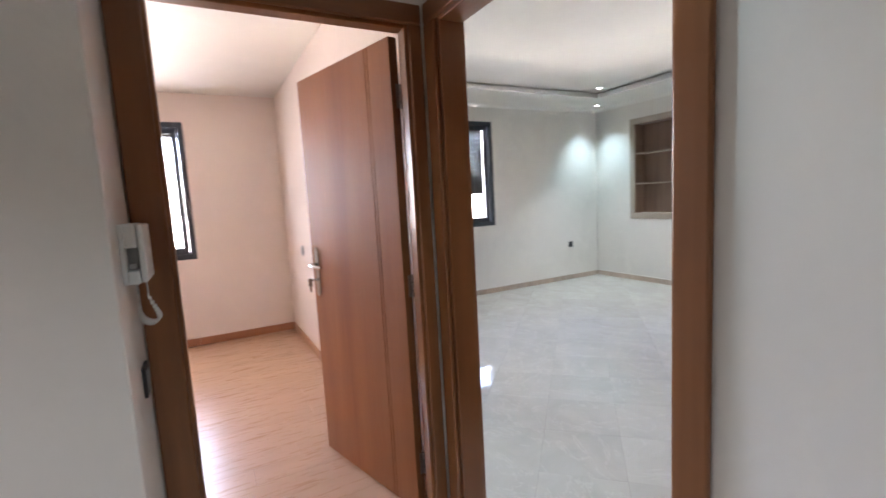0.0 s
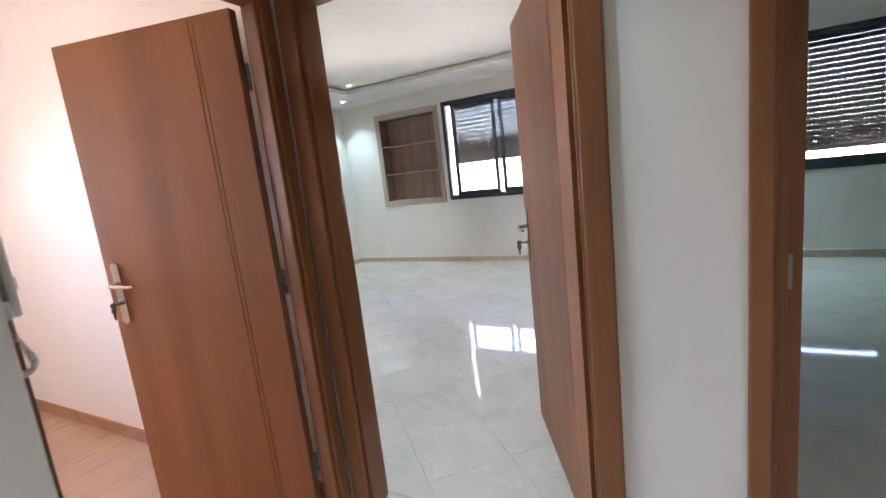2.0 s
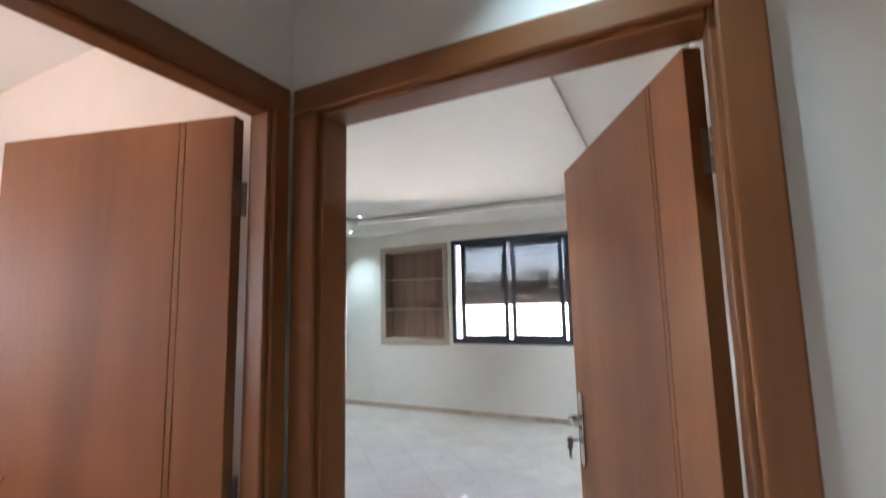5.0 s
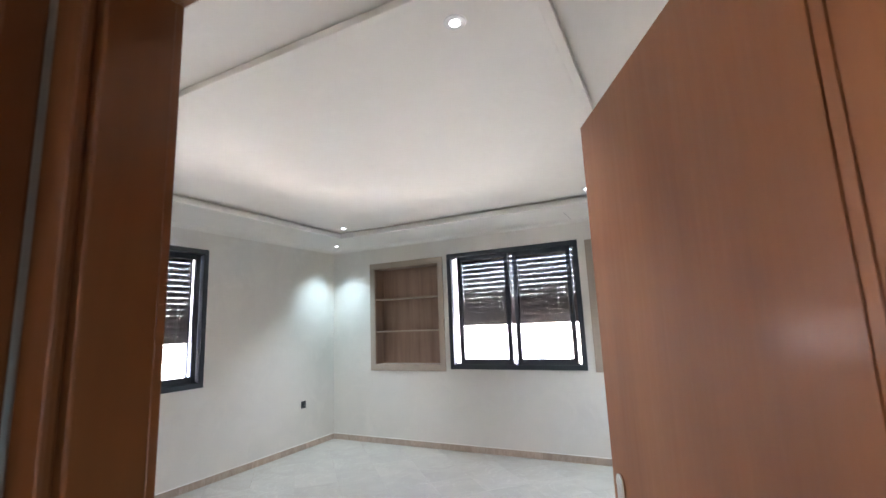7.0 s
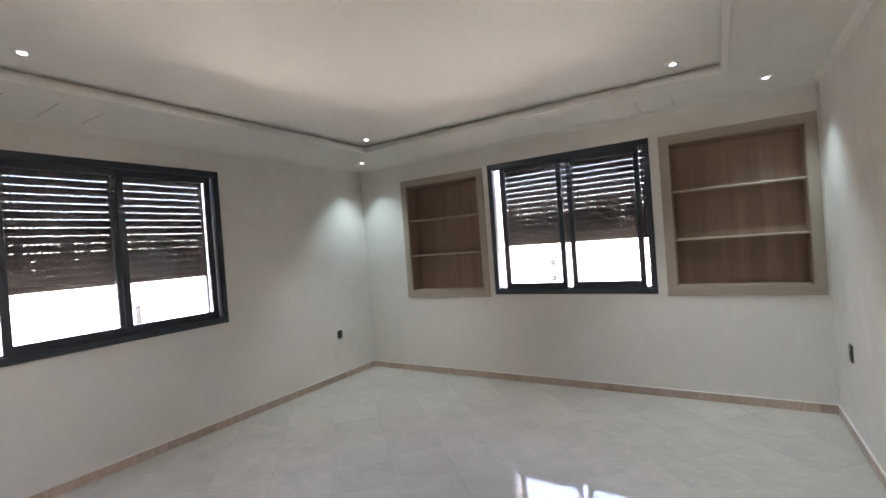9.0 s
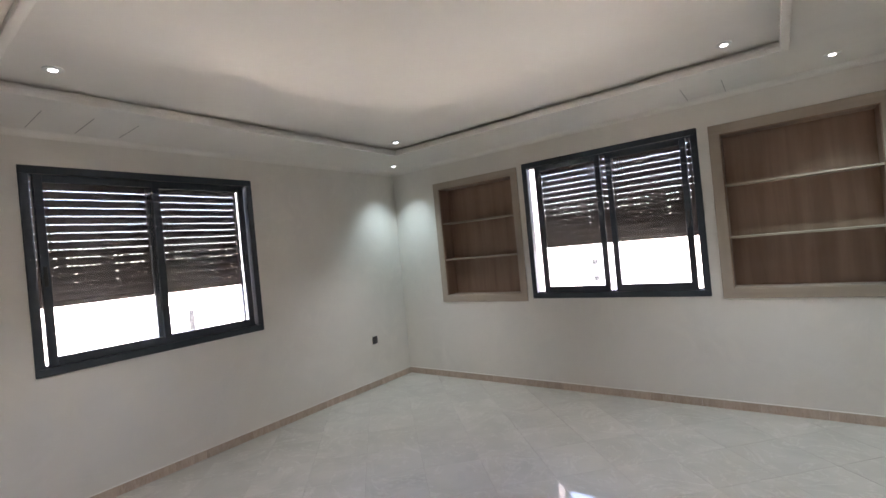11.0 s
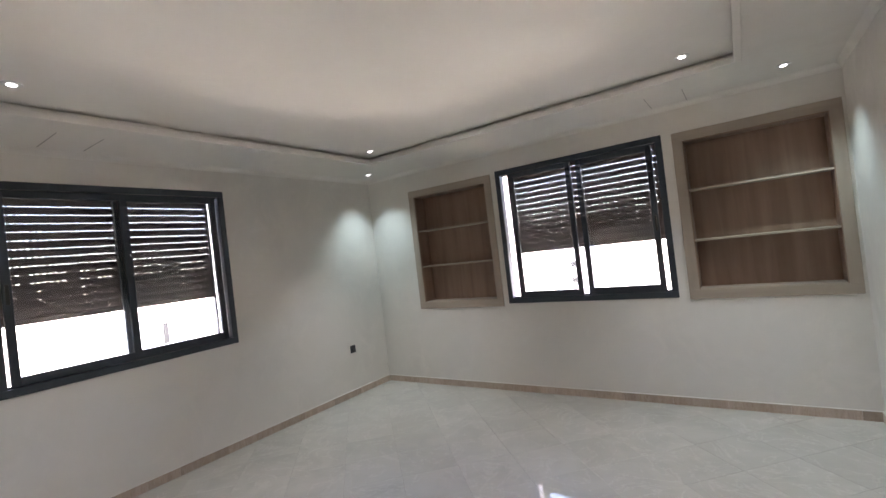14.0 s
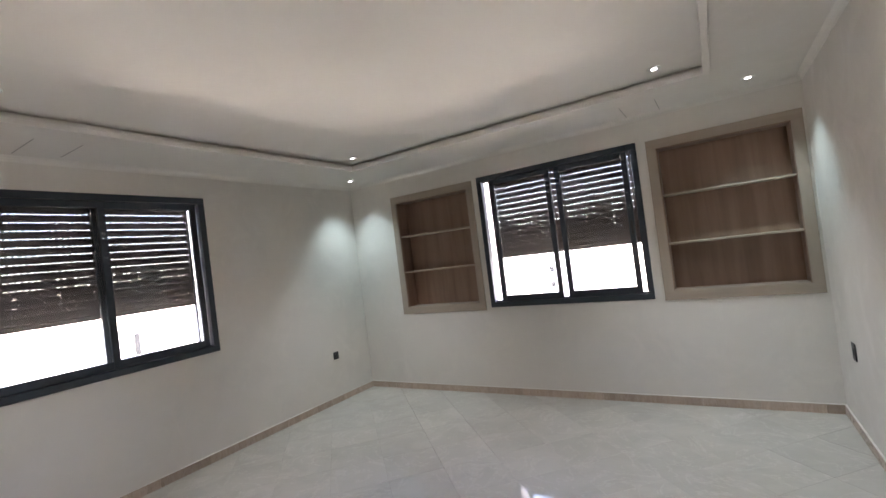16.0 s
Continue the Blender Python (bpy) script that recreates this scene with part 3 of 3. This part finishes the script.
def door_frame_x(name, x0, x1, y_hall, y_room, top, left_cas, right_cas, label):
    """Frame in a wall along x: clear opening x0..x1, casings on the hall side that reach to left_cas and right_cas."""
    fr = thing(name, pose((x0 + x1) / 2, y_hall, 0), label, "door frame", "door frames", "structure")
    ox, oy = (x0 + x1) / 2, y_hall
    g = 0.035
    def b(nm, a, c, d, e, z0, z1, mat, r=0.004):
        part(nm, rounded_board(a - ox, c - ox, d - oy, e - oy, z0, z1, r), mat, fr)
    for nm, a, c in (("jamb", x0 - g, x0), ("jamb", x1, x1 + g)):
        b(nm, a, c, y_hall - 0.004, y_room - 0.016, 0, top + g, CASING)
        lo, hi = (a, c - 0.012) if a < (x0 + x1) / 2 else (a + 0.012, c)
        b("rebate", lo, hi, y_room - 0.016, y_room + 0.002, 0, top + g, CASING, 0.002)
    b("head", x0, x1, y_hall - 0.004, y_room - 0.016, top, top + g, CASING_H)
    b("head_rebate", x0 - 0.012, x1 + 0.012, y_room - 0.016, y_room + 0.002, top + 0.012, top + g, CASING_H, 0.002)
    cw = 0.088
    y1 = y_hall - 0.004
    b("casing", left_cas, x0 - 0.016, y1 - 0.018, y1, 0, top + 0.012, CASING, 0.006)
    b("casing", x1 + 0.012, right_cas, y1 - 0.018, y1, 0, top + cw + 0.0, CASING, 0.006)
    b("head_casing", left_cas, x1 + 0.0115, y1 - 0.018, y1, top + 0.0125, top + cw, CASING_H, 0.006)
    return fr


door_frame_x("door_frame_1", 3.814, 4.742, HALL_N, ROOM_S, 2.056, 3.716, 4.832, "varnished brown wooden door frame of the living room")
door_frame_x("door_frame_3", 5.217, 6.13, HALL_N, ROOM_S, 2.056, 5.147, 6.225, "varnished brown wooden door frame of the dark room")
stop = part("door_stop", box(5.2175, 5.239, -4.870, -4.808, 0.0, 2.054, 0.002), CASING, bpy.data.objects["door_frame_3"])
stop.matrix_parent_inverse = pose(-(5.217 + 6.13) / 2, -HALL_N, 0)


def door_frame_y(name, y0, y1, x_hall, x_room, top, lo_cas, hi_cas, label):
    fr = thing(name, pose(x_hall, (y0 + y1) / 2, 0), label, "door frame", "door frames", "structure")
    ox, oy, g = x_hall, (y0 + y1) / 2, 0.035
    def b(nm, a, c, d, e, z0, z1, mat, r=0.004):
        part(nm, rounded_board(a - ox, c - ox, d - oy, e - oy, z0, z1, r), mat, fr)
    for nm, a, c in (("jamb", y0 - g, y0), ("jamb", y1, y1 + g)):
        b(nm, x_room + 0.016, x_hall + 0.004, a, c, 0, top + g, CASING)
        lo, hi = (a, c - 0.012) if a < oy else (a + 0.012, c)
        b("rebate", x_room - 0.002, x_room + 0.016, lo, hi, 0, top + g, CASING, 0.002)
    b("head", x_room + 0.016, x_hall + 0.004, y0, y1, top, top + g, CASING_Y)
    b("head_rebate", x_room - 0.002, x_room + 0.016, y0 - 0.012, y1 + 0.012, top + 0.012, top + g, CASING_Y, 0.002)
    x1 = x_hall + 0.004
    b("casing", x1, x1 + 0.018, lo_cas, y0 - 0.012, 0, top + 0.012, CASING, 0.006)
    b("casing", x1, x1 + 0.018, y1 + 0.012, hi_cas, 0, top + 0.012, CASING, 0.006)
    b("head_casing", x1, x1 + 0.018, lo_cas, hi_cas, top + 0.0125, top + 0.088, CASING_Y, 0.006)
    return fr


door_frame_y("door_frame_2", -5.848, -5.012, HALL_W, BED_E, 2.056, -5.953, -4.946, "varnished brown wooden door frame of the bedroom")


# ---- ceiling spots ----
def spot(x, y, z, power, wide=84, color=(0.58, 0.90, 0.98), group="ceiling spots"):
    s = thing("ceiling_spot", pose(x, y, z), "small round recessed spot lamp, switched on, known or added as fill", "spot lamp", group)
    bm = bmesh.new()
    add_tube(bm, [(0, 0, 0.0), (0, 0, -0.004), (0, 0, -0.006)], [0.046, 0.046, 0.043], 28)
    part("ring", bm, IVORY, s)
    part("lens", tube([(0, 0, -0.0062), (0, 0, -0.0085)], [0.021, 0.019], 24), LED, s, "glowing cool-white lens")
    lamp = bpy.data.lights.new("spot_light", "SPOT")
    lamp.energy, lamp.color = power, color
    lamp.spot_size, lamp.spot_blend, lamp.shadow_soft_size = radians(wide), 1.0, 0.02
    ob = new("spot_light", lamp)
    ob.parent = s
    ob.location = (0, 0, -0.02)
    return s


SPOT_W = 3.0
for x, y in ((0.353, -0.36), (4.445, -0.36)):
    spot(x, y, SOFFIT, SPOT_W * 0.65, 92, (0.60, 0.90, 0.98))
for x, y in ((1.05, -1.06), (3.872, -1.06), (1.11, -3.75), (3.82, -3.75)):
    spot(x, y, COFFER, SPOT_W * 0.9, 90, (0.86, 0.95, 1.0))
spot(4.50, -5.14, CEIL, SPOT_W * 0.35)
# unseen spots added further back to brighten the hall; their places are invented
for x, y, k in ((5.9, -5.9, 0.26), (5.2, -7.2, 0.75), (7.6, -6.4, 0.5)):
    spot(x, y, CEIL, SPOT_W * k, 120, (0.92, 0.97, 1.0))
spot(5.30, -0.36, SOFFIT, SPOT_W * 1.3, 120)


# ---- sockets and switches: local y points out of the wall ----
def socket(m, label, mat=BLACK, group="sockets", tall=0.0):
    s = thing("wall_socket", m, label, "wall socket", group)
    part("cover_plate", box(-0.04, 0.04, 0.0, 0.009, -0.045 - tall, 0.045 + tall, 0.003), mat, s)
    bm = bmesh.new()
    add_tube(bm, [(0, 0.0088, 0), (0, 0.0115, 0), (0, 0.0115, 0), (0, 0.0092, 0)], [0.024, 0.023, 0.019, 0.018], 20)
    well = part("well", bm, mat, s)
    for x in (-0.0095, 0.0095):
        part("contact", tube([(x, 0.0085, 0), (x, 0.0098, 0)], 0.0025, 8), BLACK if mat is not BLACK else GREY, well)
    return s


socket(pose(0, -0.604, 0.56, 0, 0, -90), "black square wall socket on the off-white wall")
socket(pose(ROOM_E, -0.53, 0.615, 0, 0, 90), "black wall socket on the off-white partition wall", tall=0.014)
socket(pose(5.744, 0, 1.045, 0, 0, 180), "black wall socket beside the dark window")
socket(pose(0.90, BED_N - 0.032, 0.98, 0, 0, 180), "grey wall socket on the peach bedroom wall", GREY)


# ---- intercom on the pier's side ----
def intercom():
    t = thing("intercom_handset", pose(3.84, -5.958, 1.225), "white wall intercom with coiled cord beside the door frame", "intercom")
    bm = bmesh.new()
    add_box(bm, -0.085, 0.095, 0.0, 0.012, 0.0, 0.158, 0.004)
    add_box(bm, -0.085, 0.095, 0.011, 0.0395, 0.096, 0.158, 0.006)
    add_box(bm, -0.085, 0.095, 0.011, 0.0395, 0.0, 0.036, 0.006)
    part("base", bm, IVORY, t)
    part("cradle", box(-0.075, 0.055, 0.011, 0.036, 0.034, 0.098, 0.002), GREY, t, "grey recessed cradle")
    part("button", box(0.055, 0.075, 0.016, 0.030, 0.040, 0.052, 0.002), IVORY, t)
    bm = bmesh.new()
    add_box(bm, -0.080, 0.090, 0.040, 0.055, 0.002, 0.156, 0.006)
    part("handset", bm, IVORY, t)
    pts, turns = [], 24
    a, c = Vector((0.02, 0.020, -0.038)), Vector((0.05, 0.046, -0.034))
    for i in range(turns * 10 + 1):
        u = i / (turns * 10)
        p = a.lerp(c, u) + Vector((0, 0.014 * math.sin(2 * math.pi * u) * -1 + 0.016 * math.sin(math.pi * u), -0.080 * math.sin(math.pi * u) ** 0.7))
        ang = u * turns * 2 * math.pi
        p += Vector((math.cos(ang) * 0.008, math.sin(ang) * 0.006 * math.sin(math.pi * u), math.sin(ang) * 0.006))
        pts.append(p)
    cord = part("coiled_cord", tube(pts, 0.0024, 6), IVORY, t, "white coiled cord")
    part("lead", tube([(0.02, 0.020, 0.002), (0.02, 0.020, -0.04)], 0.002, 6), GREY, cord)
    part("lead", tube([(0.05, 0.046, 0.004), (0.05, 0.046, -0.036)], 0.002, 6), GREY, cord)


intercom()
t = thing("light_switch", pose(3.80, -5.958, 0.93), "dark rocker switch on the wall pier", "light switch")
part("cover_plate", box(-0.04, 0.04, 0.0, 0.010, -0.045, 0.045, 0.003), BLACK, t)
part("rocker", box(-0.018, 0.018, 0.010, 0.014, -0.03, 0.03, 0.002), GREY, t)


# ---- outside ----
GROUND = paint("pale_ground", (0.24, 0.22, 0.19), 0.9, 0.2)
structure("ground", box(-1500, 1500, -1500, 1500, -7.2, -7.0), GROUND, "dusty ground around the houses", "ground")


def house(x, y, w, d, h, openings, label):
    """A plain rendered house; openings are (face, place along it, height of the middle, width, height)."""
    g = thing("house", pose(x, y, -7.0), label, "house", "houses outside")
    part("wall", box(-w / 2, w / 2, -d / 2, d / 2, 0, h, 0.05), RENDER, g)
    part("roof", box(-w / 2 - 0.35, w / 2 + 0.35, -d / 2 - 0.35, d / 2 + 0.35, h, h + 0.22, 0.03), RENDER, g)
    for face, u, z, ow, oh in openings:
        bm = bmesh.new()
        add_box(bm, -ow / 2, ow / 2, -0.04, 0.02, -oh / 2, oh / 2)
        o = part("window", bm, DARK_GLASS, g, "dark window pane")
        o.location = (u, -d / 2 - 0.005, z) if face == "s" else (w / 2 + 0.005, u, z)
        if face == "e":
            o.rotation_euler = (0, 0, math.pi / 2)
        part("frame", box(-ow / 2 - 0.08, ow / 2 + 0.08, -0.03, 0.03, oh / 2, oh / 2 + 0.1), RENDER, o)
        part("sill", box(-ow / 2 - 0.12, ow / 2 + 0.12, -0.08, 0.03, -oh / 2 - 0.1, -oh / 2), RENDER, o)


DARK_GLASS, *_ = material("dark_glass", (0.02, 0.022, 0.025), 0.2)
house(-16.9, 63.0, 4.4, 6.0, 7.6, [("s", -0.2, 4.8, 0.75, 0.85), ("s", -0.2, 2.5, 0.75, 0.85)], "narrow pale rendered house with two dark windows")
house(-53.0, 19.0, 6.0, 4.6, 5.0, [("e", 0.0, 3.3, 0.55, 2.3)], "low pale rendered house with a flat roof and dark opening")


# ---- skirting, piece by piece ----
def skirting(name, runs, mat, height, length, label, t=0.012, caulk=True):
    base = None
    for (x0, y0, x1, y1, nx, ny) in runs:
        L = math.hypot(x1 - x0, y1 - y0)
        dx, dy = (x1 - x0) / L, (y1 - y0) / L
        if base is None:
            base = thing(name, pose(x0, y0, 0), label, "baseboard", "", "structure")
            bx, by = x0, y0
        u = 0.0
        while u < L - 0.005:
            v = min(u + length, L)
            pts = [(x0 + dx * (u + 0.0008) - bx, y0 + dy * (u + 0.0008) - by), (x0 + dx * (v - 0.0008) - bx, y0 + dy * (v - 0.0008) - by)]
            q = [pts[0], pts[1], (pts[1][0] + nx * t, pts[1][1] + ny * t), (pts[0][0] + nx * t, pts[0][1] + ny * t)]
            piece = part("skirting_piece", prism(q, 0.0, height), mat, base)
            if caulk:
                part("caulk_line", prism(q, height + 0.0002, height + 0.005), WHITE, piece)
            u = v
    return base


skirting("baseboard_living", [(0, ROOM_S, 0, 0, 1, 0), (0.012, 0, ROOM_E - 0.012, 0, 0, -1), (ROOM_E, 0, ROOM_E, ROOM_S, -1, 0), (0.012, ROOM_S, 3.77, ROOM_S, 0, 1)],
         SKIRT, 0.072, 0.425, "tan veined stone skirting tiles along the wall")
skirting("baseboard_hall", [(4.84, HALL_N, 5.15, HALL_N, 0, -1), (4.035, -5.96, 4.035, -8.3, 1, 0), (6.23, HALL_N, 9.3, HALL_N, 0, -1)],
         SKIRT, 0.068, 0.425, "tan stone skirting tiles of the hall")
skirting("baseboard_room", [(ROOM_E + 0.15, 0, 9.3, 0, 0, -1)], SKIRT, 0.085, 0.425, "tan stone skirting tiles of the dark room")
skirting("baseboard_bedroom", [(0.012, -8.3, 0.012, BED_N - 0.032, 1, 0), (0.024, BED_N - 0.032, BED_E - 0.05, BED_N - 0.032, 0, -1)],
         BED_SKIRT, 0.08, 1.2, "orange-brown wooden skirting of the bedroom", caulk=False)


# ---- floor pieces ----
def clipped(poly, x0, x1, y0, y1):
    for axis, lim, sgn in ((0, x0, 1), (0, x1, -1), (1, y0, 1), (1, y1, -1)):
        out = []
        for i, p in enumerate(poly):
            q = poly[(i + 1) % len(poly)]
            a, b = sgn * (p[axis] - lim), sgn * (q[axis] - lim)
            if a >= 0:
                out.append(p)
            if (a >= 0) != (b >= 0):
                k = a / (a - b)
                out.append((p[0] + (q[0] - p[0]) * k, p[1] + (q[1] - p[1]) * k))
        poly = out
        if len(poly) < 3:
            return []
    return poly


def diagonal_tiles(parent, x0, x1, y0, y1, pitch, u0, v0, gap):
    """Square tiles at 45 degrees; joints at x+y = u0 + k*pitch and x-y = v0 + k*pitch."""
    g = gap * 1.414 / 2
    lay = random.Random(11)
    for i in range(-20, 40):
        for j in range(-20, 40):
            ua, ub = u0 + i * pitch + g, u0 + (i + 1) * pitch - g
            va, vb = v0 + j * pitch + g, v0 + (j + 1) * pitch - g
            poly = [((u + v) / 2, (u - v) / 2) for u, v in ((ua, va), (ua, vb), (ub, vb), (ub, va))]
            if sum((p[0] * q[1] - q[0] * p[1]) for p, q in zip(poly, poly[1:] + poly[:1])) < 0:
                poly.reverse()
            poly = clipped(poly, x0, x1, y0, y1)
            if not poly or abs(sum((p[0] * q[1] - q[0] * p[1]) for p, q in zip(poly, poly[1:] + poly[:1]))) < 0.002:
                continue
            tile = prism(poly, -0.012, 0.0)
            cx, cy = (ua + ub + va + vb) / 4, (ua + ub - va - vb) / 4
            tx, ty = lay.uniform(-0.0011, 0.0011), lay.uniform(-0.0011, 0.0011)
            for v in tile.verts:  # laid a hair out of level
                if v.co.z > -0.006:
                    v.co.z += tx * (v.co.x - cx) + ty * (v.co.y - cy) - 0.0003
            part("floor_tile", tile, TILE, parent)


diagonal_tiles(floor_living, 0.002, ROOM_E - 0.002, -4.80, -0.002, 0.598, 1.05, 4.445, 0.0015)
for i in range(5):
    for j in range(6):
        a, b = 3.71 + i * 1.2, -4.802 - (j + 1) * 0.6
        part("floor_slab", box(a + 0.001, min(a + 1.199, 9.3), b + 0.001, b + 0.599, -0.012, 0.0005), HALL_STONE, floor_hall)
part("threshold", box(3.60, 3.709, -5.93, -4.985, -0.012, 0.001, 0.001), SILL_STONE, floor_hall, "pale marble threshold strip")
rng = random.Random(3)
for i in range(22):
    y = -8.3 - rng.random() * 1.1
    while y < BED_N:
        a, b = max(y, -8.29), min(y + 1.2, BED_N - 0.003)
        if b - a > 0.02:
            x0 = 0.004 + i * 0.164
            part("floor_plank", box(x0 + 0.0004, min(x0 + 0.1636, 3.599), a + 0.0004, b - 0.0004, -0.016, 0.0, 0.0006), PLANK, floor_bed)
        y += 1.2
